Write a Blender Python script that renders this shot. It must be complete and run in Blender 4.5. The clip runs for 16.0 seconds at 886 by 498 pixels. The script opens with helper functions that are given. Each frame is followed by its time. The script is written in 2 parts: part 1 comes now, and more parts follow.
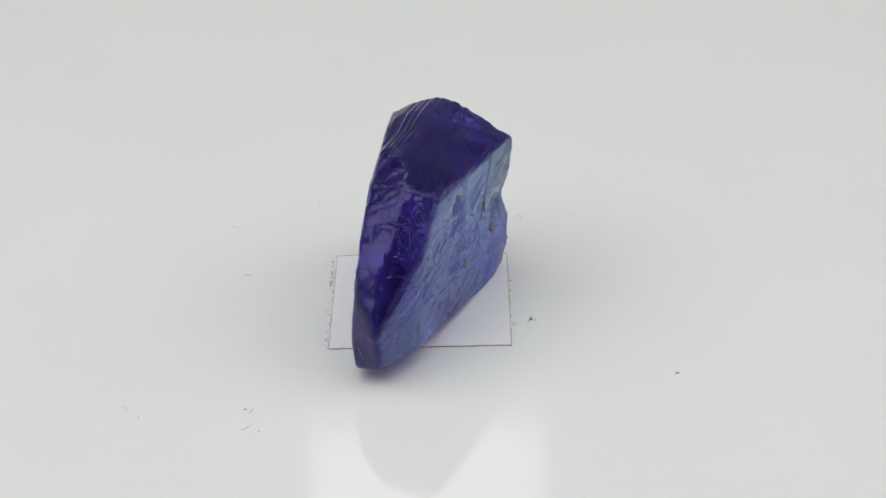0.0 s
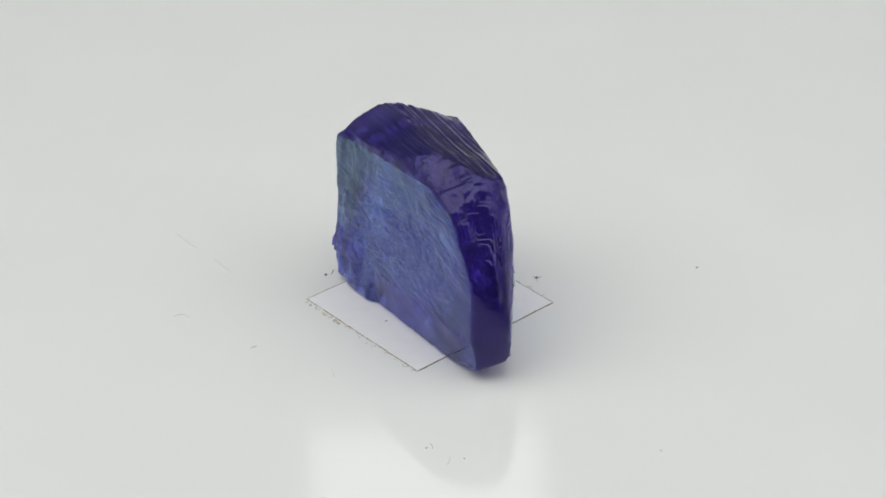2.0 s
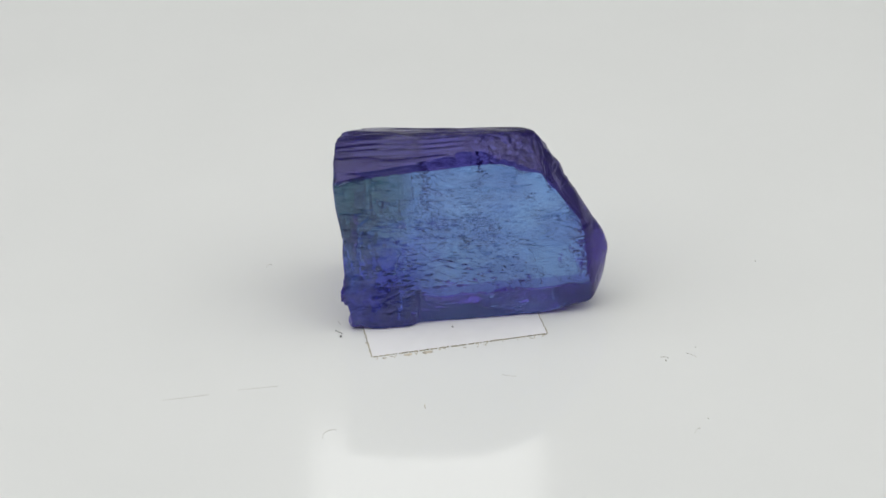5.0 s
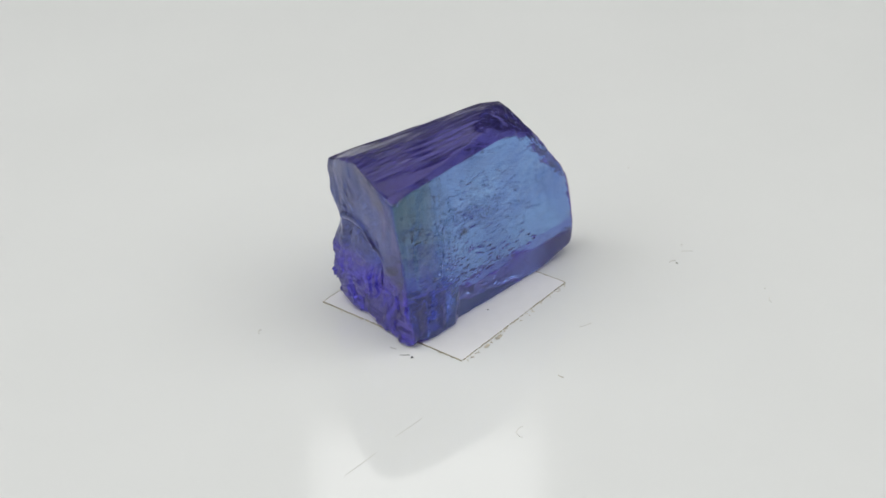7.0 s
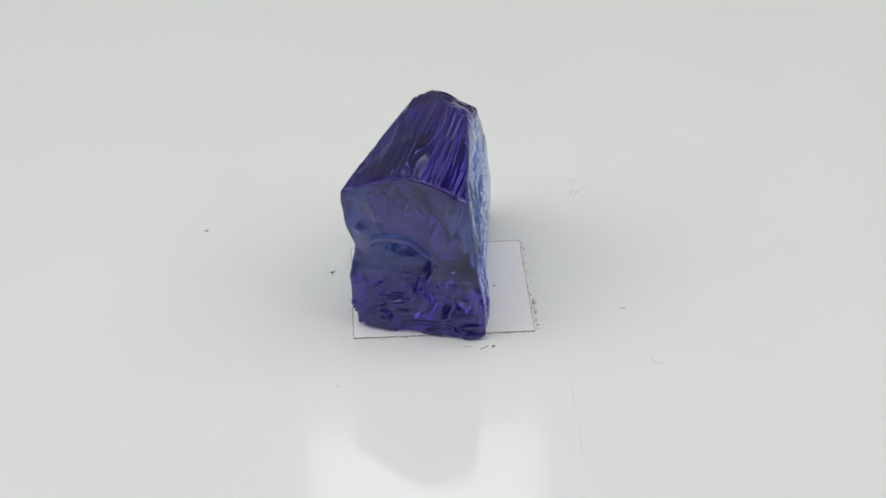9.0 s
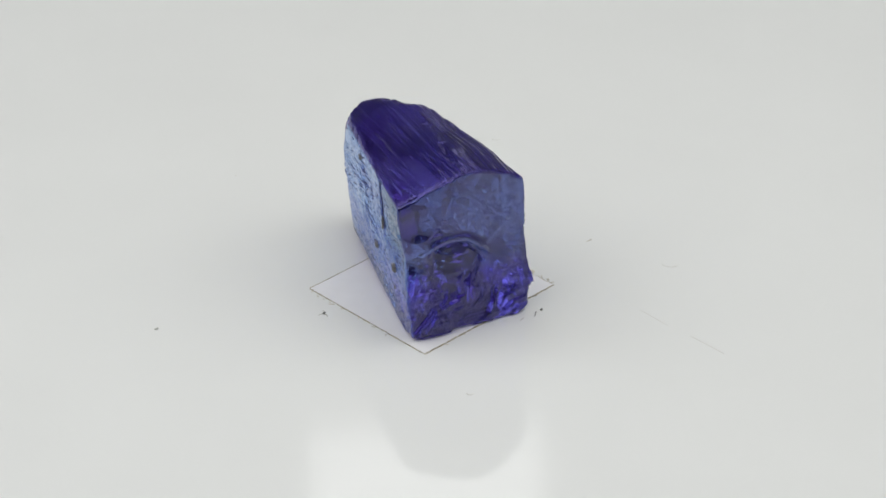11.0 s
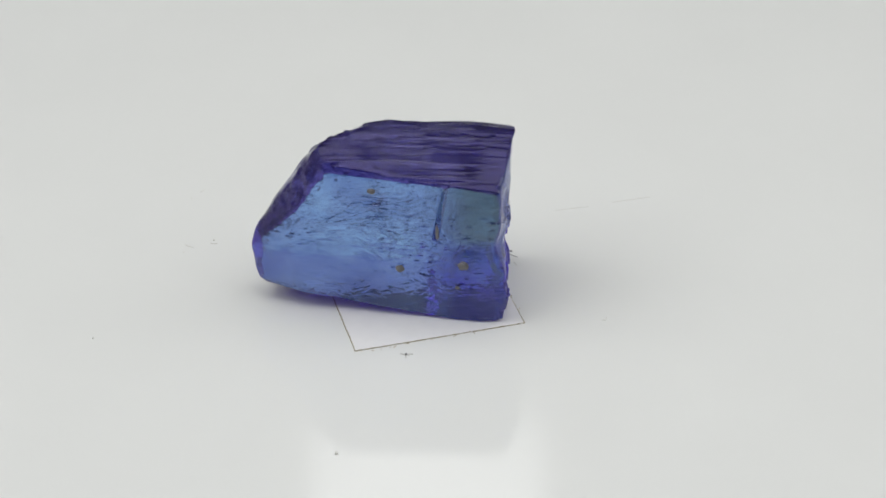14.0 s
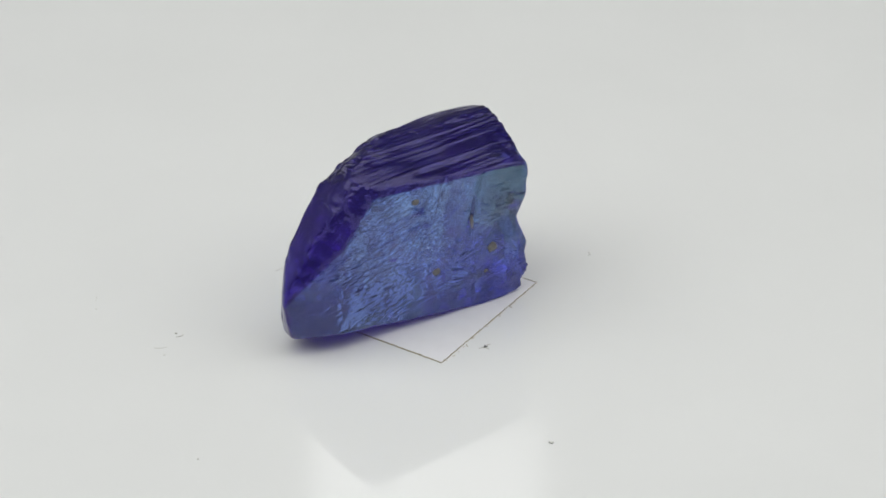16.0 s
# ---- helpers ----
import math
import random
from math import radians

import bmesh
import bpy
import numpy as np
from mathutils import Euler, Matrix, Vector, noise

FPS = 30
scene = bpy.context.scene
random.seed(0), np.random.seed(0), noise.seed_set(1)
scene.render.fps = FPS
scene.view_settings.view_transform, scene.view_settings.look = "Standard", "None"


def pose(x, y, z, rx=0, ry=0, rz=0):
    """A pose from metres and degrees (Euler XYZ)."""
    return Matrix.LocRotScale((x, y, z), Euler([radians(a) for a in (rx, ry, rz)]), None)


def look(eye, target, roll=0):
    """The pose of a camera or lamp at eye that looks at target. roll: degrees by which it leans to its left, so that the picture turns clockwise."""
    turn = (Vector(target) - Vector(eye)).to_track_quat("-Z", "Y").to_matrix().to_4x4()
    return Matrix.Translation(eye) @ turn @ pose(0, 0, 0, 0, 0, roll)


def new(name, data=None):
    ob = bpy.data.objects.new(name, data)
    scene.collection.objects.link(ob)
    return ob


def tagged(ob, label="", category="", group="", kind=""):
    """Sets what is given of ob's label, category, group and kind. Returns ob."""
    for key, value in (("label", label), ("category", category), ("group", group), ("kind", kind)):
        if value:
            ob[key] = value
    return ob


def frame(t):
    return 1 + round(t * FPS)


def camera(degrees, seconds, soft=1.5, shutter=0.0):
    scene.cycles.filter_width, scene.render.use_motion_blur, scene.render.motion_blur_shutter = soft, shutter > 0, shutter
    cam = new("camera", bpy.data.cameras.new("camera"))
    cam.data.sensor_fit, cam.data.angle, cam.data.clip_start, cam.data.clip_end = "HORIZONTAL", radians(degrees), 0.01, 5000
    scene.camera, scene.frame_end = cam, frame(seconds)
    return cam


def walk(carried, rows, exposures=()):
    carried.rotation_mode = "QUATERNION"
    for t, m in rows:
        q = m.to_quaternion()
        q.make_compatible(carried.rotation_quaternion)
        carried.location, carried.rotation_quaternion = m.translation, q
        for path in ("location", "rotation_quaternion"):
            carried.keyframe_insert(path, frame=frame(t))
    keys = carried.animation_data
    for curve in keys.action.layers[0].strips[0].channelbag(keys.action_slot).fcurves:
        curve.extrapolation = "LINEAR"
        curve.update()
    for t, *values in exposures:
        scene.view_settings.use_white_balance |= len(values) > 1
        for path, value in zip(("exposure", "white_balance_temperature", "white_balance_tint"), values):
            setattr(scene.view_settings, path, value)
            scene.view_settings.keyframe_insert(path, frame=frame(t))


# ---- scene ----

MM = 0.001
SPIN = 20.35            # degrees a second, counter-clockwise seen from above

# ---- camera ----
cam = camera(26.0, 16.0, soft=1.6)
STILL = look((0.0, -0.113, 0.0714), (0.00095, 0.00135, 0.00282), -1.58)
walk(cam, [(0.0, STILL), (16.0, STILL)])

# ---- world and light ----
world = bpy.data.worlds.new("studio")
world.use_nodes = True
world.node_tree.nodes["Background"].inputs[0].default_value = (0.9, 0.95, 1.0, 1)
world.node_tree.nodes["Background"].inputs[1].default_value = 0.3
scene.world = world
scene.view_settings.exposure = 0.0


def softbox(name, eye, target, sx, sy, watts, colour):
    data = bpy.data.lights.new(name, "AREA")
    data.shape, data.size, data.size_y, data.energy, data.color = "RECTANGLE", sx, sy, watts, colour
    ob = new(name, data)
    ob.matrix_world = look(eye, target)
    return ob


softbox("led_strip_left", (-0.21, -0.05, 0.36), (0, -0.02, 0), 0.42, 0.50, 1.125, (1.0, 1.0, 0.985))
softbox("led_strip_right", (0.21, -0.05, 0.36), (0, -0.02, 0), 0.42, 0.50, 0.945, (1.0, 1.0, 0.975))
softbox("panel_rear", (-0.0025, 0.28, 0.285), (0, -0.02, 0), 0.064, 0.11, 0.040, (1.0, 1.0, 1.0))


# ---- materials ----
def material(name):
    m = bpy.data.materials.new(name)
    m.use_nodes = True
    nt = m.node_tree
    return m, nt, nt.nodes["Principled BSDF"]


def noise_tex(nt, scale, detail=3.0, rough=0.5, stretch=(1, 1, 1), coords="Object"):
    tc = nt.nodes.new("ShaderNodeTexCoord")
    mp = nt.nodes.new("ShaderNodeMapping")
    mp.inputs["Scale"].default_value = stretch
    n = nt.nodes.new("ShaderNodeTexNoise")
    n.inputs["Scale"].default_value, n.inputs["Detail"].default_value, n.inputs["Roughness"].default_value = scale, detail, rough
    nt.links.new(tc.outputs[coords], mp.inputs[0])
    nt.links.new(mp.outputs[0], n.inputs["Vector"])
    return n


def ramp(nt, src, stops):
    r = nt.nodes.new("ShaderNodeValToRGB")
    while len(r.color_ramp.elements) < len(stops):
        r.color_ramp.elements.new(0.5)
    for e, (p, c) in zip(r.color_ramp.elements, stops):
        e.position, e.color = p, (*c, 1)
    nt.links.new(src, r.inputs[0])
    return r


def bump(nt, bsdf, src, strength, distance):
    b = nt.nodes.new("ShaderNodeBump")
    b.inputs["Strength"].default_value, b.inputs["Distance"].default_value = strength, distance
    nt.links.new(src, b.inputs["Height"])
    nt.links.new(b.outputs[0], bsdf.inputs["Normal"])


def plain(name, colour, rough, vary=0.06, scale=300.0, spec=0.5):
    m, nt, b = material(name)
    n = noise_tex(nt, scale, 4)
    lo = tuple(max(0, c * (1 - vary)) for c in colour)
    hi = tuple(min(1, c * (1 + vary)) for c in colour)
    nt.links.new(ramp(nt, n.outputs[0], [(0.3, lo), (0.7, hi)]).outputs[0], b.inputs["Base Color"])
    b.inputs["Roughness"].default_value, b.inputs["Specular IOR Level"].default_value = rough, spec
    return m, nt, b


gloss_white, nt, b = plain("glossy_white_acrylic", (0.80, 0.812, 0.808), 0.09, 0.012, 60.0)
n = noise_tex(nt, 90.0, 3)
rr = ramp(nt, n.outputs[0], [(0.35, (0.07,) * 3), (0.7, (0.11,) * 3)])
nt.links.new(rr.outputs[0], b.inputs["Roughness"])
# tones for unseen added walls: dark deepens reflections, pale and white fill shadows
unseen_grey, _, _ = plain("grey_unseen_wall", (0.32, 0.323, 0.32), 0.9, 0.03, 30.0, 0.1)
unseen_dark, _, _ = plain("dark_unseen_wall", (0.10, 0.10, 0.105), 0.9, 0.05, 30.0, 0.1)
unseen_pale, _, _ = plain("pale_grey_unseen_wall", (0.52, 0.523, 0.52), 0.9, 0.03, 30.0, 0.1)
unseen_white, _, _ = plain("white_unseen_ceiling", (0.80, 0.805, 0.80), 0.9, 0.02, 30.0, 0.1)
table_white, _, _ = plain("white_tabletop", (0.78, 0.79, 0.78), 0.5, 0.03, 40.0, 0.3)
paper_white, nt, b = plain("white_label_paper", (0.83, 0.83, 0.85), 0.55, 0.015, 900.0, 0.25)
bump(nt, b, noise_tex(nt, 9000.0, 3).outputs[0], 0.15, 0.00002)
cut_brown, _, _ = plain("brown_cut_paper_edge", (0.40, 0.36, 0.27), 0.9, 0.35, 2500.0, 0.1)
fibre_brown, _, _ = plain("tan_paper_fibre", (0.52, 0.48, 0.40), 0.9, 0.3, 2500.0, 0.1)
fibre_grey, _, _ = plain("grey_lint", (0.52, 0.51, 0.48), 0.9, 0.2, 2500.0, 0.1)
fibre_pale, _, _ = plain("pale_grey_lint", (0.70, 0.70, 0.675), 0.9, 0.05, 2500.0, 0.1)
crumb_dark, _, _ = plain("dark_grey_crumb", (0.22, 0.22, 0.22), 0.8, 0.3, 2500.0, 0.2)
crust_tan, _, _ = plain("tan_mineral_crust", (0.20, 0.195, 0.20), 0.85, 0.3, 2500.0, 0.2)


def axis_mask(nt, axis, lo, hi, wobble):
    """0 to 1 from lo to hi millimetres along an axis of the crystal, with an uneven front."""
    tc = nt.nodes.new("ShaderNodeTexCoord")
    dot = nt.nodes.new("ShaderNodeVectorMath")
    dot.operation = "DOT_PRODUCT"
    dot.inputs[1].default_value = [1000.0 * a for a in axis]
    nt.links.new(tc.outputs["Object"], dot.inputs[0])
    wob = nt.nodes.new("ShaderNodeMath")
    wob.operation = "MULTIPLY_ADD"
    wob.inputs[1].default_value = 2 * wobble
    nt.links.new(noise_tex(nt, 450.0, 3).outputs[0], wob.inputs[0])
    nt.links.new(dot.outputs["Value"], wob.inputs[2])
    span = nt.nodes.new("ShaderNodeMapRange")
    span.inputs["From Min"].default_value, span.inputs["From Max"].default_value = lo + wobble, hi + wobble
    nt.links.new(wob.outputs[0], span.inputs["Value"])
    return span.outputs[0]


def mixed(nt, under, colour, masks):
    fac = masks[0]
    for other in masks[1:]:
        mul = nt.nodes.new("ShaderNodeMath")
        mul.operation = "MULTIPLY"
        nt.links.new(fac, mul.inputs[0])
        nt.links.new(other, mul.inputs[1])
        fac = mul.outputs[0]
    mix = nt.nodes.new("ShaderNodeMixRGB")
    nt.links.new(fac, mix.inputs[0])
    nt.links.new(under, mix.inputs[1])
    mix.inputs[2].default_value = (*colour, 1)
    return mix.outputs[0]


BREAKWARD, UPWARD, DOWNWARD = (0.32, 0.947, 0.0), (0, 0, 1), (0, 0, -1)


def crystal(name, lo, hi, rough, grain, stretch, relief, colour_lift, shine, zones=(), rims=(0.3, 0.7)):
    """Clear tinted crystal: broad clouds of colour, growth zones and painted darker zones, fine growth relief, tinted
    shine, diffuse lift.
    """
    m, nt, b = material(name)
    z = noise_tex(nt, 170.0, 2, 0.5, (1, 1, 1.4))
    out = ramp(nt, z.outputs[0], [(0.35, lo), (0.68, hi)]).outputs[0]
    for colour, spans in zones:
        out = mixed(nt, out, colour, [axis_mask(nt, *span) for span in spans])
    nt.links.new(out, b.inputs["Base Color"])
    b.inputs["Roughness"].default_value = rough
    b.inputs["IOR"].default_value = 1.70
    b.inputs["Transmission Weight"].default_value = 1.0
    b.inputs["Specular Tint"].default_value = (*shine, 1)
    hills = ramp(nt, noise_tex(nt, grain, 1.5, 0.45, stretch).outputs[0], [(rims[0], (0, 0, 0)), (rims[1], (1, 1, 1))])
    bump(nt, b, hills.outputs[0], relief, 0.00003)
    # a little saturated diffuse colour, added to lift the dark facets
    veil = nt.nodes.new("ShaderNodeBsdfDiffuse")
    veil.inputs["Color"].default_value = (*colour_lift[1:], 1)
    both = nt.nodes.new("ShaderNodeMixShader")
    both.inputs[0].default_value = colour_lift[0]
    nt.links.new(b.outputs[0], both.inputs[1])
    nt.links.new(veil.outputs[0], both.inputs[2])
    nt.links.new(both.outputs[0], nt.nodes["Material Output"].inputs["Surface"])
    return m


GREEN_END = ((0.06, 0.14, 0.21), ((BREAKWARD, 1.6, 4.2, 0.9), (UPWARD, -2.0, 1.0, 0.9)))
# darker tint painted low at the broken end for light lost inside the crystal
INNER_SHADE_END = ((0.035, 0.040, 0.50), ((BREAKWARD, 0.0, 3.5, 0.8), (DOWNWARD, 0.6, 2.6, 0.8)))
DEEP_FOOT = ((0.035, 0.014, 0.42), ((DOWNWARD, 0.4, 1.6, 0.5),))
# one crystal tinted by face, standing in for pleochroism and darkening along inner light paths
CRYSTAL = [
    crystal("blue_prism_face", (0.12, 0.23, 0.60), (0.26, 0.49, 0.90), 0.01, 1300.0, (1, 1, 2.0), 0.55, (0.03, 0.12, 0.19, 0.62), (0.80, 0.84, 1.0), (INNER_SHADE_END, GREEN_END), (0.60, 0.66)),
    crystal("violet_striated_face", (0.020, 0.009, 0.12), (0.048, 0.022, 0.23), 0.11, 900.0, (1.5, 0.3, 1.5), 0.15, (0.02, 0.08, 0.03, 0.45), (0.50, 0.47, 0.80)),
    crystal("blue_fracture", (0.034, 0.040, 0.21), (0.066, 0.085, 0.34), 0.015, 500.0, (1, 1, 1), 0.1, (0.03, 0.05, 0.02, 0.62), (0.9, 0.88, 1.0), (DEEP_FOOT,)),
    crystal("violet_base_face", (0.040, 0.012, 0.34), (0.09, 0.03, 0.62), 0.01, 900.0, (1, 1, 1), 0.08, (0.03, 0.10, 0.03, 0.75), (1, 1, 1)),
    crystal("deep_blue_low_facet", (0.08, 0.12, 0.46), (0.16, 0.23, 0.70), 0.01, 1000.0, (1, 1, 1), 0.2, (0.02, 0.08, 0.05, 0.75), (0.55, 0.52, 0.95), (), (0.5, 0.6)),
]


# ---- mesh helpers ----
def mesh_of(bm, name, mats, smooth=False):
    me = bpy.data.meshes.new(name)
    bm.to_mesh(me)
    bm.free()
    for m in mats if isinstance(mats, (list, tuple)) else [mats]:
        me.materials.append(m)
    if smooth:
        me.polygons.foreach_set("use_smooth", [True] * len(me.polygons))
    return me


def part(name, bm, mat, parent, label="", smooth=False):
    ob = new(name, mesh_of(bm, name, mat, smooth))
    ob.parent = parent
    if label:
        tagged(ob, label)
    return ob


def box(bm, x0, x1, y0, y1, z0, z1):
    m = Matrix.LocRotScale(((x0 + x1) / 2, (y0 + y1) / 2, (z0 + z1) / 2), None, (x1 - x0, y1 - y0, z1 - z0))
    return bmesh.ops.create_cube(bm, size=1.0, matrix=m)


# ---- the setting: a tabletop, and unseen walls and ceiling added to shape the light ----
R, H, Z = 0.45, 0.60, -0.012


def slab(name, label, dims, mat):
    bm = bmesh.new()
    box(bm, *dims)
    return tagged(new(name, mesh_of(bm, name, mat)), label, "wall" if name.startswith("wall") else name, kind="structure")


slab("tabletop", "plain white tabletop below the turntable", (-R, R, -R, R, Z - 0.02, Z), table_white)
slab("wall_north", "plain grey unseen wall, added to set fill and reflections", (-R, R, R, R + 0.01, Z, H), unseen_grey)
slab("wall_south", "plain dark unseen wall behind the camera, added to deepen reflections", (-R, R, -R - 0.01, -R, Z, H), unseen_dark)
slab("wall_east", "plain grey unseen wall, added to set fill and reflections", (R, R + 0.01, -R, R, Z, H), unseen_pale)
slab("wall_west", "plain grey unseen wall, added to set fill and reflections", (-R - 0.01, -R, -R, R, Z, H), unseen_pale)
slab("ceiling", "plain white unseen ceiling, added to fill the shadows", (-R, R, -R, R, H + 0.002, H + 0.012), unseen_white)


# ---- the turntable ----
def build_turntable():
    bm = bmesh.new()
    prof = [(0.0, -12.0), (69.0, -12.0), (70.0, -11.0), (70.0, -1.0), (69.7, -0.3), (69.0, 0.0), (0.0, 0.0)]
    vs = [bm.verts.new((r * MM, 0, z * MM)) for r, z in prof]
    es = [bm.edges.new((a, c)) for a, c in zip(vs, vs[1:])]
    bmesh.ops.spin(bm, geom=vs + es, cent=(0, 0, 0), axis=(0, 0, 1), angle=2 * math.pi, steps=128)
    bmesh.ops.remove_doubles(bm, verts=bm.verts, dist=1e-6)
    bmesh.ops.recalc_face_normals(bm, faces=bm.faces)
    ob = new("turntable", mesh_of(bm, "turntable", gloss_white))
    return tagged(ob, "round glossy white acrylic turntable platter, slowly turning", "turntable")


turntable = build_turntable()


# ---- the square paper label ----
def build_label():
    ob = new("paper_label")
    tagged(ob, "small square of white paper with ragged brown cut edges, on turntable", "paper")
    c = [Vector(p) * MM for p in ((-6.93, -6.48, 0), (5.29, -6.73, 0), (5.56, 5.03, 0), (-6.64, 5.49, 0))]
    h = 0.05 * MM
    bm = bmesh.new()
    lo = [bm.verts.new(p) for p in c]
    hi = [bm.verts.new(p + Vector((0, 0, h))) for p in c]
    bm.faces.new(lo[::-1]), bm.faces.new(hi)
    for i in range(4):
        bm.faces.new((lo[i], lo[(i + 1) % 4], hi[(i + 1) % 4], hi[i]))
    part("sheet", bm, paper_white, ob)
    rng = random.Random(4)
    # one cut edge per side: a thin fibrous strip, broken where the cut is clean
    for i, (width, gap) in enumerate(((0.085, 0.02), (0.06, 0.12), (0.085, 0.05), (0.055, 0.16))):
        a, d = c[i], c[(i + 1) % 4] - c[i]
        side = Vector((d.y, -d.x, 0)).normalized()
        bm = bmesh.new()
        n, prev = 150, None
        for k in range(n + 1):
            w = width * MM * rng.uniform(0.45, 1.3)
            o = rng.uniform(-0.025, 0.025) * MM
            p = a + d * (k / n) + side * o
            z = h * rng.uniform(1.1, 1.7)
            cur = [bm.verts.new(p - side * w * 0.5 + Vector((0, 0, 0.004 * MM))), bm.verts.new(p - side * w * 0.3 + Vector((0, 0, z))),
                   bm.verts.new(p + side * w * 0.3 + Vector((0, 0, z))), bm.verts.new(p + side * w * 0.5 + Vector((0, 0, 0.004 * MM)))]
            if prev and rng.random() > gap:
                for j in range(3):
                    bm.faces.new((prev[j], cur[j], cur[j + 1], prev[j + 1]))
            prev = cur
        bmesh.ops.delete(bm, geom=[v for v in bm.verts if not v.link_faces], context="VERTS")
        part("cut_edge", bm, cut_brown, ob, "thin brown cut paper edge")
    # two tan flakes torn loose at the ragged side
    for x, y, ln in ((-6.98, 3.1, 0.55), (-7.02, 1.8, 0.7)):
        bm = bmesh.new()
        bmesh.ops.create_icosphere(bm, subdivisions=2, radius=0.5 * MM)
        for vert in bm.verts:
            vert.co = Vector((vert.co.x * 0.26, vert.co.y * ln, vert.co.z * 0.10)) * rng.uniform(0.7, 1.3) + Vector((x, y, 0.04)) * MM
        part("paper_flake", bm, fibre_brown, ob, "torn tan paper flake")
    # ragged fibres along the torn side and a few at its neighbour
    for side_i, n, spread in ((3, 34, 0.34), (1, 12, 0.2), (2, 8, 0.15)):
        a, d = c[side_i], c[(side_i + 1) % 4] - c[side_i]
        out = Vector((d.y, -d.x, 0)).normalized()
        for k in range(n):
            t = rng.random()
            p = a + d * t + out * rng.uniform(-0.05, spread) * MM
            ln, ang = rng.uniform(0.08, 0.34) * MM, rng.uniform(0, 6.28)
            bm = bmesh.new()
            strand(bm, p, ang, ln, 0.028 * MM, rng)
            part("paper_fibre", bm, fibre_brown, ob)
    return ob


def strand(bm, p, ang, length, thick, rng, curl=1.6, n=6):
    """A thin curled thread lying on the surface: a four-sided tube."""
    q, prev = Vector(p), None
    bend = rng.uniform(-curl, curl)
    for k in range(n + 1):
        a = ang + bend * (k / n)
        dr = Vector((math.cos(a), math.sin(a), 0))
        sd = Vector((-dr.y, dr.x, 0))
        w = thick * (0.5 if k in (0, n) else rng.uniform(0.8, 1.2))
        up = Vector((0, 0, w * 1.2))
        cur = [bm.verts.new(q - sd * w), bm.verts.new(q - sd * w * 0.6 + up), bm.verts.new(q + sd * w * 0.6 + up), bm.verts.new(q + sd * w)]
        if prev:
            for j in range(4):
                bm.faces.new((prev[j], cur[j], cur[(j + 1) % 4], prev[(j + 1) % 4]))
        else:
            bm.faces.new(cur)
        prev = cur
        q = q + dr * (length / n)
    bm.faces.new(prev[::-1])


paper_label = build_label()


# ---- the crystal ----
CORE = Vector((-0.565, -1.13, 5.65))     # mm, a point inside the crystal, over its base
# natural and broken faces: outward normal and distance from the core in mm
FACES = (
    ("side_a", -0.986, 0.133, 0.103, 3.202), ("side_b", 0.885, -0.453, -0.072, 3.42), ("break", 0.279, 0.958, -0.070, 6.548),
    ("roof_a", -0.270, 0.196, 0.943, 6.820), ("roof_b", 0.377, -0.094, 0.921, 6.409), ("slope_1", -0.540, -0.205, 0.816, 7.100),
    ("slope_2", -0.377, -0.726, 0.576, 8.36), ("slope_3", -0.808, -0.573, 0.136, 8.40), ("nose", -0.519, -0.837, -0.173, 10.691),
    ("base_tip", 0.187, -0.217, -0.958, 5.76), ("base_a", -0.980, 0.128, -0.105, 3.76), ("base", 0.0, 0.0, -1.0, 5.60),
    ("side_b_tip", 0.726, -0.683, -0.060, 5.24), ("break_corner", 0.563, 0.825, 0.049, 7.28),
    ("roof_b_low", 0.855, -0.411, 0.316, 5.272), ("slope_b", 0.375, -0.863, 0.339, 7.55), ("roof_a_low", -0.934, 0.138, 0.330, 4.372))
SLOT = {"side_a": 0, "side_b": 0, "side_b_tip": 0, "break": 2, "break_corner": 2, "base": 3, "base_tip": 3, "base_a": 4}


def lattice(ix, iy, iz, seed):
    h = (ix.astype(np.int64) * 374761393 + iy.astype(np.int64) * 668265263 + iz.astype(np.int64) * 2147483647 + seed * 974634721) & 0xFFFFFFFF
    h = ((h ^ (h >> 13)) * 1274126177) & 0xFFFFFFFF
    return ((h ^ (h >> 16)) & 0xFFFF) / 65535.0


def value_noise(p, seed=0):
    """Smooth noise, 0 to 1, at the rows of p."""
    i = np.floor(p)
    f = p - i
    f = f * f * (3 - 2 * f)
    out = 0
    for dx in (0, 1):
        for dy in (0, 1):
            for dz in (0, 1):
                w = (f[:, 0] if dx else 1 - f[:, 0]) * (f[:, 1] if dy else 1 - f[:, 1]) * (f[:, 2] if dz else 1 - f[:, 2])
                out = out + w * lattice(i[:, 0] + dx, i[:, 1] + dy, i[:, 2] + dz, seed)
    return out


def pits(a, b, seed, share):
    """Scattered oval pits, one at most in each unit cell; share: how many cells hold one."""
    ia, ib, out = np.floor(a), np.floor(b), np.zeros_like(a)
    for da in (-1, 0, 1):
        for db in (-1, 0, 1):
            ca, cb = ia + da, ib + db
            o = np.zeros_like(ca)
            r1, r2, r3, r4 = (lattice(ca, cb, o + k, seed) for k in range(4))
            e = ((a - ca - r1) / (0.22 + 0.30 * r4)) ** 2 + ((b - cb - r2) / (0.16 + 0.2 * r3)) ** 2
            out = out + (r3 < share) * (0.35 + 0.65 * r4) * np.exp(-e * 1.6)
    return out


def smooth_in(x, a, b):
    t = np.clip((x - a) / (b - a), 0, 1)
    return t * t * (3 - 2 * t)


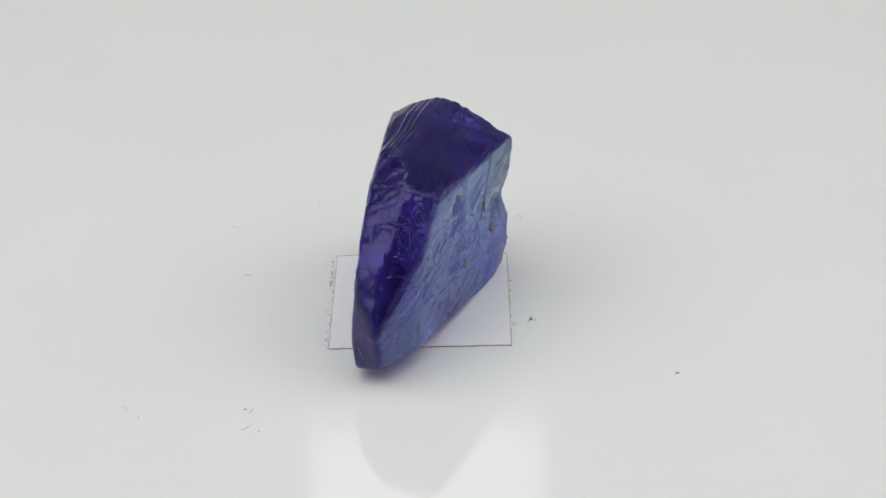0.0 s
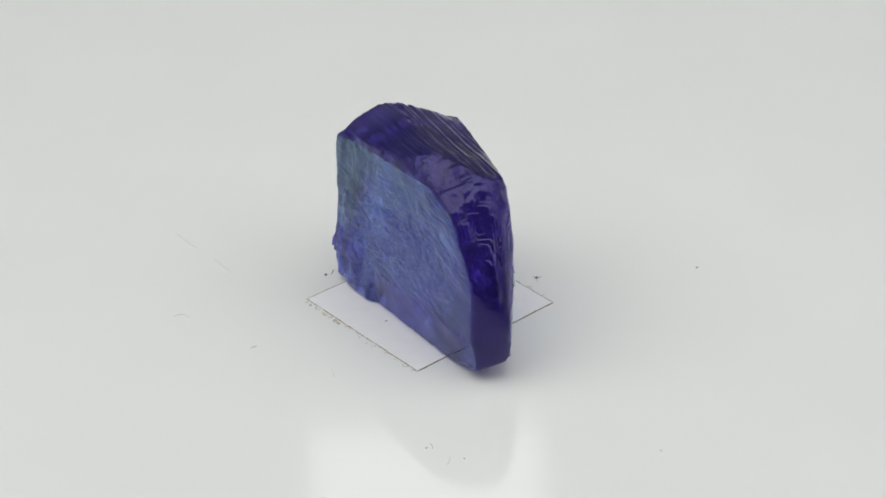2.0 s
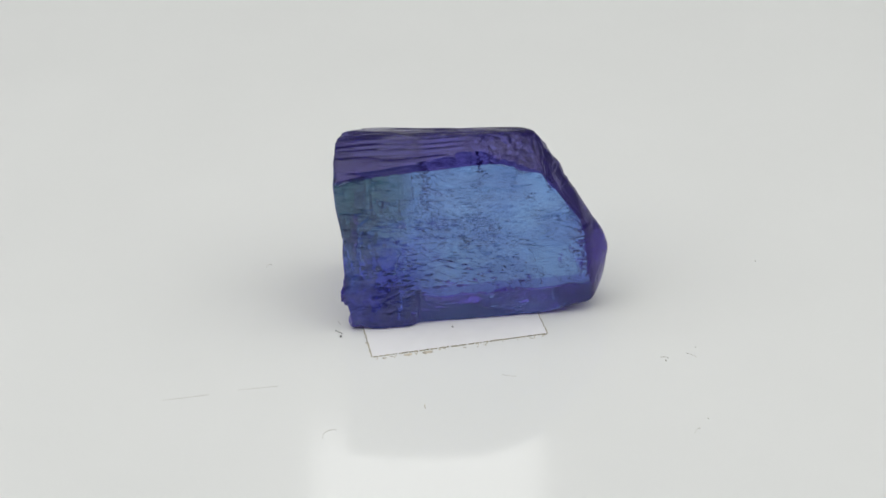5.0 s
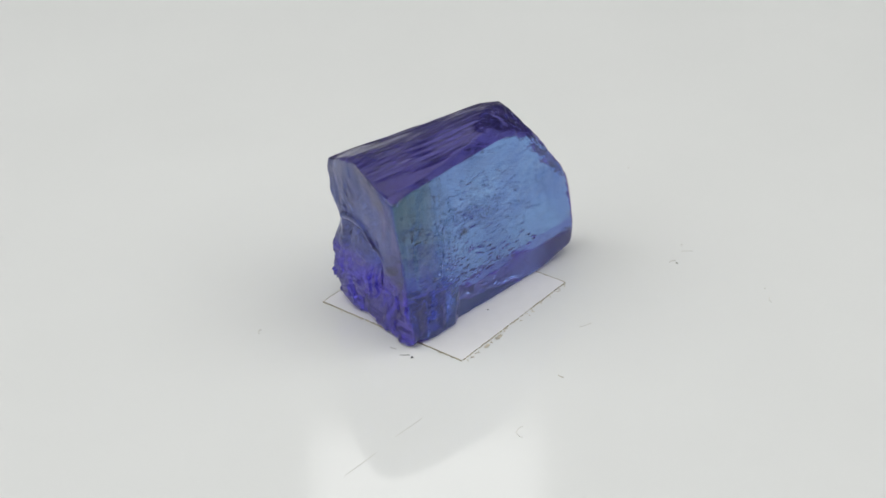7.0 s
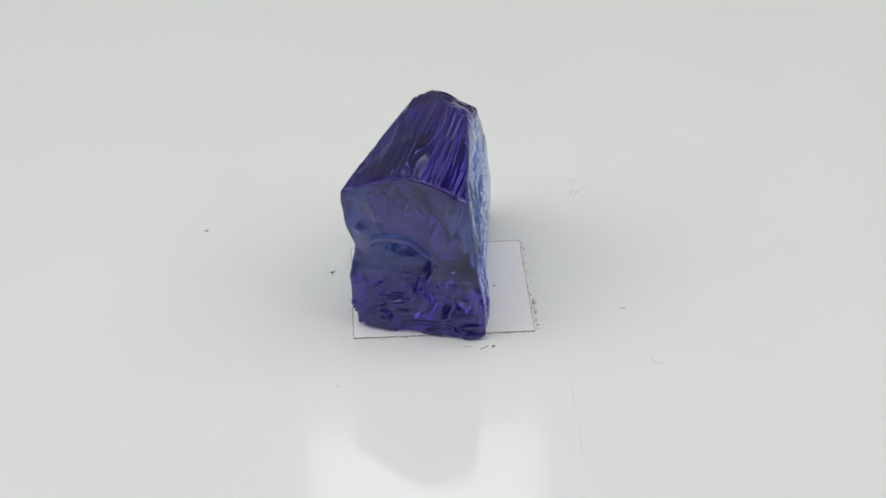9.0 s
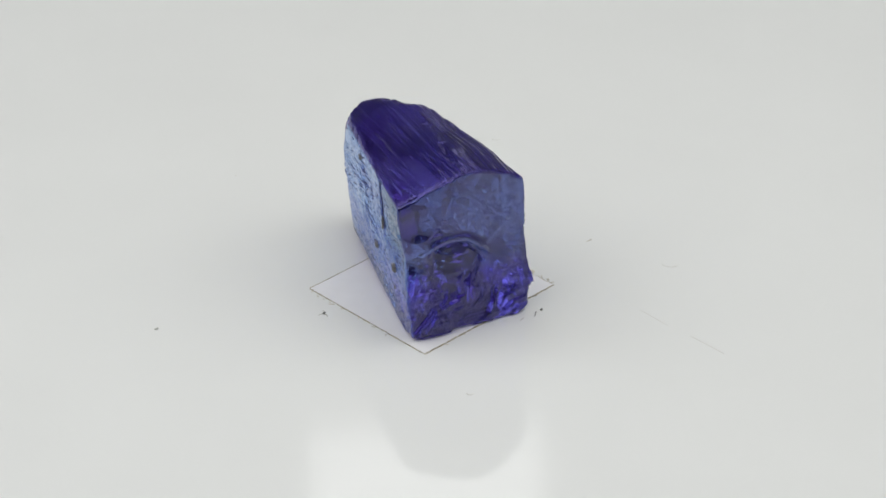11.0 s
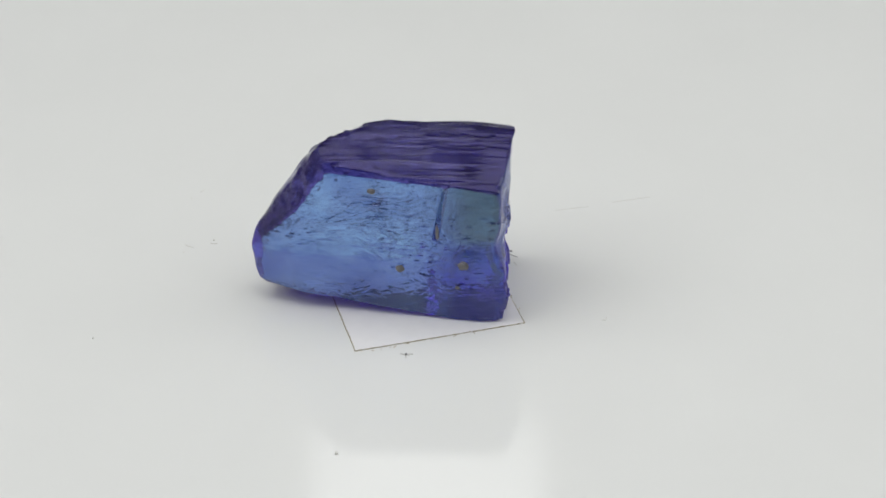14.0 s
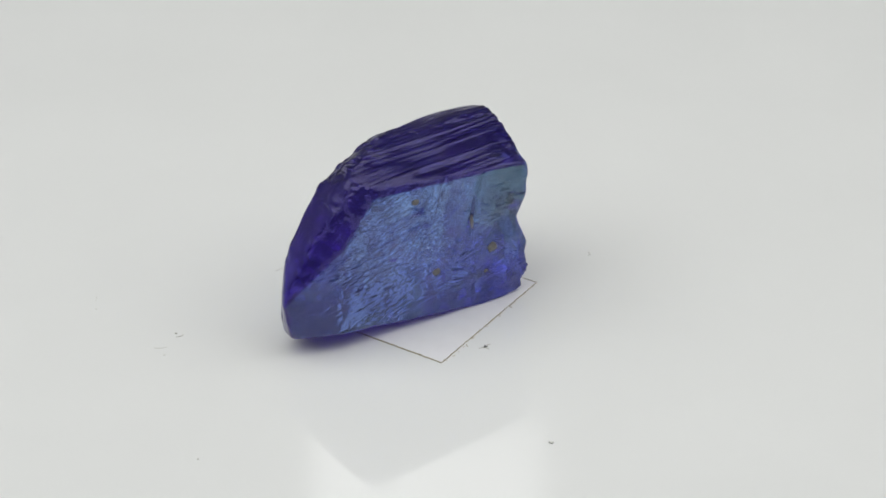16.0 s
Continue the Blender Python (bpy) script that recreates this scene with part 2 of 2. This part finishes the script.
def build_crystal():
    N = 300
    # directions over a cube's six sides
    lin = np.tan(np.linspace(-math.pi / 4, math.pi / 4, N + 1))
    index, dirs, quads = {}, [], []
    u, v = np.meshgrid(lin, lin, indexing="ij")
    one = np.ones_like(u)
    for s, (a, b, c) in enumerate(((one, u, v), (-one, v, u), (v, one, u), (u, -one, v), (u, v, one), (v, u, -one))):
        dirs.append(np.stack([a, b, c], -1).reshape(-1, 3))
        g = np.arange((N + 1) ** 2).reshape(N + 1, N + 1) + s * (N + 1) ** 2
        quads.append(np.stack([g[:-1, :-1], g[1:, :-1], g[1:, 1:], g[:-1, 1:]], -1).reshape(-1, 4))
    d = np.concatenate(dirs)
    key, first, inverse = np.unique(np.round(d, 6), axis=0, return_index=True, return_inverse=True)
    d = d[first]
    quads = inverse.reshape(-1)[np.concatenate(quads)]
    d = d / np.linalg.norm(d, axis=1, keepdims=True)
    nrm = np.array([f[1:4] for f in FACES])
    nrm = nrm / np.linalg.norm(nrm, axis=1, keepdims=True)
    off = np.array([f[4] for f in FACES])
    ratio = np.clip(d @ nrm.T / off, 1e-6, None)
    # the low facet under side a ends at the foot of the broken end
    top = ratio.max(1)
    foot = smooth_in(d @ np.array([0.32, 0.947, 0.0]) / top, 1.5, 2.1)
    names = [f[0] for f in FACES]
    ratio[:, names.index("base_a")] *= 1 - 0.11 * foot
    top = ratio.max(1, keepdims=True)

    def rounded(k, grow):
        return grow / (top[:, 0] * ((ratio / top) ** k).sum(1) ** (1 / k))

    powers = (ratio / top) ** 90.0
    r = rounded(100.0, 1.009)
    # the broken end is worn rounder than the tip
    away = d @ np.array([0.32, 0.947, 0.0]) * r
    worn = smooth_in(away, 3.0, 5.5)
    r = r * (1 - worn) + rounded(45.0, 1.014) * worn
    # the crown over the tip is rounded off
    crown = smooth_in(d[:, 2] * r, 2.5, 4.5) * smooth_in(-away, -1.0, 3.0)
    r = r * (1 - crown) + rounded(32.0, 1.022) * crown
    blunt = smooth_in(-away, 6.5, 9.0)
    r = r * (1 - blunt) + rounded(42.0, 1.016) * blunt
    wt = powers / powers.sum(1, keepdims=True)
    W = {f[0]: wt[:, i] for i, f in enumerate(FACES)}
    p = d * r[:, None]                                        # mm from the core

    along = p @ np.array([-0.32, -0.947, 0.0])                # towards the tip
    across = p @ np.array([0.947, -0.32, 0.0])                # towards side b
    z = p[:, 2]
    zero = np.zeros_like(z)
    n3 = lambda a, b, c, s: value_noise(np.stack([a, b, c], 1), s) - 0.5
    dr = np.zeros_like(r)

    def terrace(h, steps, edge):
        """Flat treads with short steep risers."""
        q = h * steps
        f = q - np.floor(q)
        return (np.floor(q) + smooth_in(f, 1 - edge, 1.0)) / steps

    # striated roof: narrow treads that run along the crystal
    roof = W["roof_a"] * 0.8 + W["roof_b"] + W["roof_b_low"] * 0.8 + W["roof_a_low"] * 0.7 + W["slope_1"] * 0.4
    wavy = across + n3(across * 0.4, along * 0.2, zero, 8) * 0.6
    gro = terrace(n3(wavy * 1.9, along * 0.07, zero, 1), 9, 0.35) * 0.16 + terrace(n3(wavy * 5.0, along * 0.14, zero, 2), 4, 0.4) * 0.12
    fine = n3(wavy * 9.0, along * 0.3, zero, 3) * 0.05
    dr += roof * (gro + fine) * (0.35 + 0.65 * smooth_in(n3(across * 0.5, along * 0.4, zero, 9), -0.25, 0.15))
    # broken steps where the roof turns down to the tip
    crag = 0.8 * W["slope_1"] + 0.3 * W["slope_2"] * smooth_in(z, 3.0, 4.6) + 0.7 * W["slope_b"] * smooth_in(z, 2.0, 4.0)
    bend = n3(across * 0.8, along, z, 6) * 1.5
    dr += crag * (terrace(n3(across * 1.3, along * 2.0 + bend, z * 1.2, 4), 4, 0.35) * 0.38 + n3(across * 2.2, along * 3.2, z * 2, 5) * 0.06)
    tipf = W["slope_2"] + W["slope_3"] + W["slope_b"] + W["nose"]
    dr += tipf * (n3(across * 0.7, along * 0.4, z * 0.4, 7) * 0.10 + terrace(n3(across * 0.8, along * 0.3, z * 1.3, 10), 5, 0.25) * 0.10)
    # sides: low growth terraces with curved rims, short level dashes and small pits
    for name, s in (("side_a", 11), ("side_b", 21), ("side_b_tip", 31)):
        slant = along + 0.25 * z + n3(along * 0.6, z * 0.9, zero, s + 8) * 1.0
        tilt = z + n3(along * 0.8, z * 0.8, zero, s + 9) * 0.7
        patch = smooth_in(n3(along * 0.45, z * 0.45, zero, s + 2), -0.2, 0.2)
        hill = n3(along * 0.7, z * 1.3, zero, s + 3) + 0.5 * n3(along * 1.9, z * 3.4, zero, s + 4)
        dr += W[name] * terrace(hill, 5, 0.13) * 0.27 * (0.4 + 0.6 * patch)
        dr -= W[name] * pits(slant * 1.3, tilt * 3.0, s, 0.5) * 0.13
        dr += W[name] * pits(slant * 1.6 + 9, tilt * 3.0, s + 7, 0.4) * 0.08
        dr -= W[name] * pits(slant * 3.0, tilt * 4.4, s + 5, 0.34) * 0.08 * patch
        dr += W[name] * n3(along * 0.3, z * 0.3, zero, s + 6) * 0.08
    # a frosted patch towards the tip on both sides
    for name, ca, cz, s in (("side_b", 7.0, 0.2, 35), ("side_b_tip", 7.6, 0.6, 35), ("side_a", 6.6, 1.6, 36)):
        frost = np.exp(-(((along - ca) / 1.6) ** 2 + ((z - cz) / 1.7) ** 2))
        dr += W[name] * frost * (pits(along * 2.4, z * 3.0, s, 0.8) * 0.17 - pits(along * 2.0 + 4, z * 2.6, s + 2, 0.7) * 0.14)
    # two deep pits high on side b
    for ca, cz, ra, rz, deep in ((2.13, 4.0, 0.55, 0.5, 0.45), (1.83, 2.6, 0.6, 0.3, 0.32), (2.6, 3.5, 0.8, 0.25, 0.2)):
        dr -= W["side_b"] * deep * np.exp(-(((along - ca) / ra) ** 2 + ((z - cz) / rz) ** 2))
    # side a towards the broken end: upright ribs, and a step down beyond the last
    edge = along + 2.2 - 0.05 * z + n3(z * 0.8, zero, zero, 41) * 0.4
    dr -= W["side_a"] * smooth_in(-edge, 0.0, 0.25) * 0.10 * smooth_in(z, -3.0, -1.0)
    ribs = terrace(n3(along * 2.0, z * 0.22, zero, 42), 5, 0.3) * 0.55 + n3(along * 1.3, z * 1.8, zero, 43) * 0.16
    dr += W["side_a"] * smooth_in(-edge, 0.2, 0.8) * ribs
    dr += W["side_a"] * 0.26 * smooth_in(-along, 3.2, 5.2) * smooth_in(z, -1.0, 1.0)
    dr += W["side_a"] * 0.06 * smooth_in(-along, 1.9, 2.1) * smooth_in(-z, 2.4, 3.0)
    # an upright growth step on side b, open as a crack along its upper half
    line = along + 1.95 + 0.16 * (z - 1.0)
    dr -= W["side_b"] * smooth_in(-line, -0.1, 0.1) * 0.07 * smooth_in(z, 0.0, 1.0)
    dr -= W["side_b"] * np.exp(-(line / 0.15) ** 2) * smooth_in(z, 0.6, 1.2) * (1 - smooth_in(z, 4.8, 5.4)) * 0.55
    # conchoidal break: a wide smooth scoop, a curved ledge, and splinters below it
    brk = W["break"] + W["break_corner"]
    for cx, cz, rad, deep in ((0.4, 3.9, 3.6, 0.42), (3.5, 3.3, 1.2, 0.32), (-3.0, 1.6, 2.2, 0.2)):
        rr2 = ((across - cx) ** 2 + (z - cz) ** 2) / rad ** 2
        dr -= brk * deep * np.clip(1 - rr2, 0, 1)
    under = (1.7 - 0.20 * (across - 1.2) ** 2) - z + n3(across * 1.2, zero, zero, 55) * 0.25
    span = smooth_in(2.6 - np.abs(across - 0.5), 0.0, 0.9)
    dr += brk * 0.22 * np.exp(-((under + 0.25) / 0.35) ** 2) * span
    dr -= brk * smooth_in(under, 0.0, 0.35) * np.exp(-np.clip(under, 0, None) / 1.5) * 0.85 * span
    low = smooth_in(-z, 0.4, 2.2)
    dr += brk * n3(across * 0.5, z * 0.5, zero, 51) * 0.22
    split = across * 0.9 + 0.5 * z + n3(across * 0.6, z * 0.6, zero, 56) * 2.0
    dr += brk * low * (terrace(n3(split * 0.9, z * 0.7, zero, 52), 4, 0.25) * 0.75 + terrace(n3(split * 2.2, z * 1.6, zero, 53), 3, 0.3) * 0.22)
    dr -= brk * 0.5 * np.exp(-(((across + 2.6) / 0.8) ** 2 + ((z + 3.2) / 0.8) ** 2))
    # fine ripples that spread from the ledge
    ripple = np.sqrt((across - 0.4) ** 2 + (z - 5.0) ** 2)
    dr += brk * (1 - low) * np.sin(ripple * 5.0 + n3(across, z, zero, 57) * 4) * 0.012
    # the notch in the corner of side b and the break
    notch = np.exp(-(((z - 0.4) / 1.2) ** 2 + ((across - 4.4) / 1.4) ** 2 + ((along + 5.2) / 1.8) ** 2))
    dr -= notch * 0.85
    dr -= brk * np.exp(-((z + 0.1) / 2.1) ** 2) * 0.42
    dr += brk * 0.25
    # the roof swells gently
    dr += (W["roof_a"] + W["roof_b"]) * 0.08 + W["roof_a"] * 0.40 * smooth_in(-along, 1.0, 4.5) * np.clip(1 - ((across + 1.6) / 2.0) ** 2, 0, 1)
    # the low corner of side a and the break stands proud, and every edge is chipped
    dr += (W["side_a"] + brk) * 0.14 * smooth_in(-along, 4.0, 5.8) * smooth_in(-across, 1.2, 3.0) * smooth_in(1.8 - z, 0.0, 2.0)
    for cx, cy, cz, rad, deep in ((-2.84, 7.26, -5.5, 0.9, 0.45), (5.2, 5.0, -5.5, 1.0, 0.3), (5.4, 4.4, 5.0, 0.8, 0.15)):
        dr -= deep * np.exp(-((p[:, 0] - cx) ** 2 + (p[:, 1] - cy) ** 2 + (p[:, 2] - cz) ** 2) / rad ** 2)
    sharp = 1 - wt.max(1)
    chip = n3(p[:, 0] * 1.3, p[:, 1] * 1.3, p[:, 2] * 1.3, 71) * 0.5 + n3(p[:, 0] * 3.2, p[:, 1] * 3.2, p[:, 2] * 3.2, 72) * 0.5
    nick = smooth_in(n3(p[:, 0] * 1.9, p[:, 1] * 1.9, p[:, 2] * 1.9, 73), 0.12, 0.3)
    dr += sharp * (chip * 0.35 - nick * 0.30) * (0.6 + 0.6 * worn)
    # wavy lower edges
    dr += (W["base_a"] + W["base_tip"]) * n3(along * 0.8, across * 0.8, z * 0.8, 61) * 0.15

    p = p + d * dr[:, None]
    p[:, 2] = np.maximum(p[:, 2], -5.59)
    p *= MM
    me = bpy.data.meshes.new("tanzanite_crystal")
    me.from_pydata(p.tolist(), [], quads.tolist())
    for m in CRYSTAL:
        me.materials.append(m)
    slots = np.array([SLOT.get(f[0], 1) for f in FACES])[wt.argmax(1)]
    me.polygons.foreach_set("material_index", slots[quads[:, 0]].astype(np.int32))
    me.polygons.foreach_set("use_smooth", np.ones(len(quads), dtype=bool))
    me.update()
    ob = new("tanzanite_crystal", me)
    tagged(ob, "rough violet-blue translucent tanzanite crystal standing on paper", "crystal")
    return ob


tanzanite = build_crystal()


def crust(along, z, size, seed, shape, label):
    """A small irregular crust grown on side b, at a distance along the crystal and over its core."""
    rng = random.Random(seed)
    face = {f[0]: f for f in FACES}["side_b"]
    way, out = Vector((-0.32, -0.947, 0)), Vector((0.947, -0.32, 0))
    n = Vector(face[1:4]).normalized()
    at = way * along + Vector((0, 0, z))
    at += out * ((face[4] * 1.009 - n.dot(at)) / n.dot(out))
    bm = bmesh.new()
    bmesh.ops.create_icosphere(bm, subdivisions=3, radius=size * MM)
    for vert in bm.verts:
        vert.co *= rng.uniform(0.8, 1.15)
    rot = Matrix.Rotation(math.atan2(n.y, n.x), 4, "Z") @ Matrix.Diagonal((0.4, *shape, 1))
    bmesh.ops.transform(bm, matrix=Matrix.Translation(at * MM) @ rot, verts=bm.verts)
    part("mineral_crust", bm, crust_tan, tanzanite, label)


crust(-3.73, -1.1, 0.38, 1, (1.0, 0.9), "grey-tan mineral crust")
crust(0.57, -1.7, 0.30, 2, (1.0, 0.9), "grey-tan mineral crust")
crust(-3.3, -2.9, 0.16, 3, (1.0, 1.0), "small dark tan mineral crust")
crust(-2.05, 1.5, 0.24, 4, (0.5, 2.2), "tan mineral crust in a crack")
crust(2.25, 4.35, 0.26, 5, (1.0, 0.8), "grey-tan mineral crust in a pit")


# ---- lint and crumbs on the turntable ----
LINT = []


def lint(x, y, ang, length, thick, mat, seed, label, curl=2.0):
    rng = random.Random(seed)
    bm = bmesh.new()
    strand(bm, (0, 0, 0), math.radians(ang), length * MM, thick * MM, rng, curl, 9)
    ob = new("lint", mesh_of(bm, "lint", mat))
    LINT.append((tagged(ob, label, "lint", "lint on the turntable"), x, y))


def crumb(x, y, size, mat, seed, label):
    rng = random.Random(seed)
    bm = bmesh.new()
    bmesh.ops.create_icosphere(bm, subdivisions=2, radius=size * MM)
    for vert in bm.verts:
        vert.co = Vector((vert.co.x * 1.3, vert.co.y * 0.9, vert.co.z * 0.6)) * rng.uniform(0.7, 1.3)
    low = min(vert.co.z for vert in bm.verts)
    for vert in bm.verts:
        vert.co.z -= low
    ob = new("crumb", mesh_of(bm, "crumb", mat))
    LINT.append((tagged(ob, label, "crumb", "crumbs on the turntable"), x, y))


crumb(-12.05, -13.10, 0.07, fibre_grey, 1, "tiny grey crumb on white turntable")
crumb(-3.70, 7.05, 0.09, crumb_dark, 2, "tiny dark grey crumb beside the paper")
crumb(6.75, -3.62, 0.09, crumb_dark, 3, "tiny dark grey crumb beside the paper")
crumb(-4.50, -0.50, 0.07, crumb_dark, 4, "tiny dark grey crumb on the paper")
crumb(-11.05, -15.50, 0.05, fibre_pale, 5, "tiny pale crumb on white turntable")
crumb(-1.81, -23.25, 0.06, fibre_pale, 6, "tiny pale crumb on white turntable")
crumb(-18.8, -13.6, 0.06, fibre_pale, 7, "tiny pale crumb on white turntable")
crumb(15.85, -10.54, 0.12, fibre_pale, 8, "tiny pale crumb on white turntable")
lint(-3.35, 6.85, 40, 0.7, 0.030, crumb_dark, 11, "short dark thread beside the paper")
lint(-2.2, 6.8, 10, 0.5, 0.025, fibre_grey, 12, "short grey thread beside the paper")
lint(6.5, -4.0, 70, 0.8, 0.024, fibre_grey, 13, "short curled grey thread beside the paper", 4.0)
lint(6.9, -3.5, 170, 0.5, 0.022, fibre_grey, 14, "short curled grey thread beside the paper", 4.0)
lint(-14.0, 9.2, 65, 1.5, 0.026, fibre_pale, 15, "curved pale thread on white turntable", 2.5)
# the next two are a scratch in the platter, built as raised pale strands
lint(-8.1, 16.5, 88, 3.0, 0.022, fibre_pale, 16, "long straight pale scratch on white turntable, built as a thread", 0.15)
lint(-8.3, 12.0, 85, 2.6, 0.018, fibre_pale, 17, "long straight pale scratch on white turntable, built as a thread", 0.1)
lint(-11.2, -3.2, 80, 1.0, 0.026, fibre_pale, 18, "short pale thread on white turntable", 1.0)
lint(-12.2, -15.2, 20, 0.9, 0.026, fibre_pale, 19, "short pale thread on white turntable", 2.0)
lint(6.8, 10.1, 50, 0.7, 0.026, fibre_pale, 20, "short curled pale thread on white turntable", 3.5)
lint(-13.2, 3.3, 10, 0.5, 0.028, fibre_brown, 21, "short tan fibre on white turntable", 1.0)
lint(-11.8, -13.4, 30, 0.6, 0.022, fibre_grey, 22, "short grey thread on white turntable", 1.5)
lint(-19.6, -12.8, 100, 0.7, 0.026, fibre_pale, 23, "short pale thread on white turntable", 1.5)


# ---- the turning ----
def motions():
    times = [0.5 * k for k in range(33)]

    def turn(ob, place):
        walk(ob, [(t, pose(0, 0, 0, 0, 0, SPIN * t) @ Matrix.Translation(place)) for t in times])

    turn(turntable, Vector((0, 0, 0)))
    turn(paper_label, Vector((0, 0, 0)))
    turn(tanzanite, Vector((CORE.x, CORE.y, CORE.z + 0.06)) * MM)
    for ob, x, y in LINT:
        turn(ob, Vector((x, y, 0.0)) * MM)


motions()
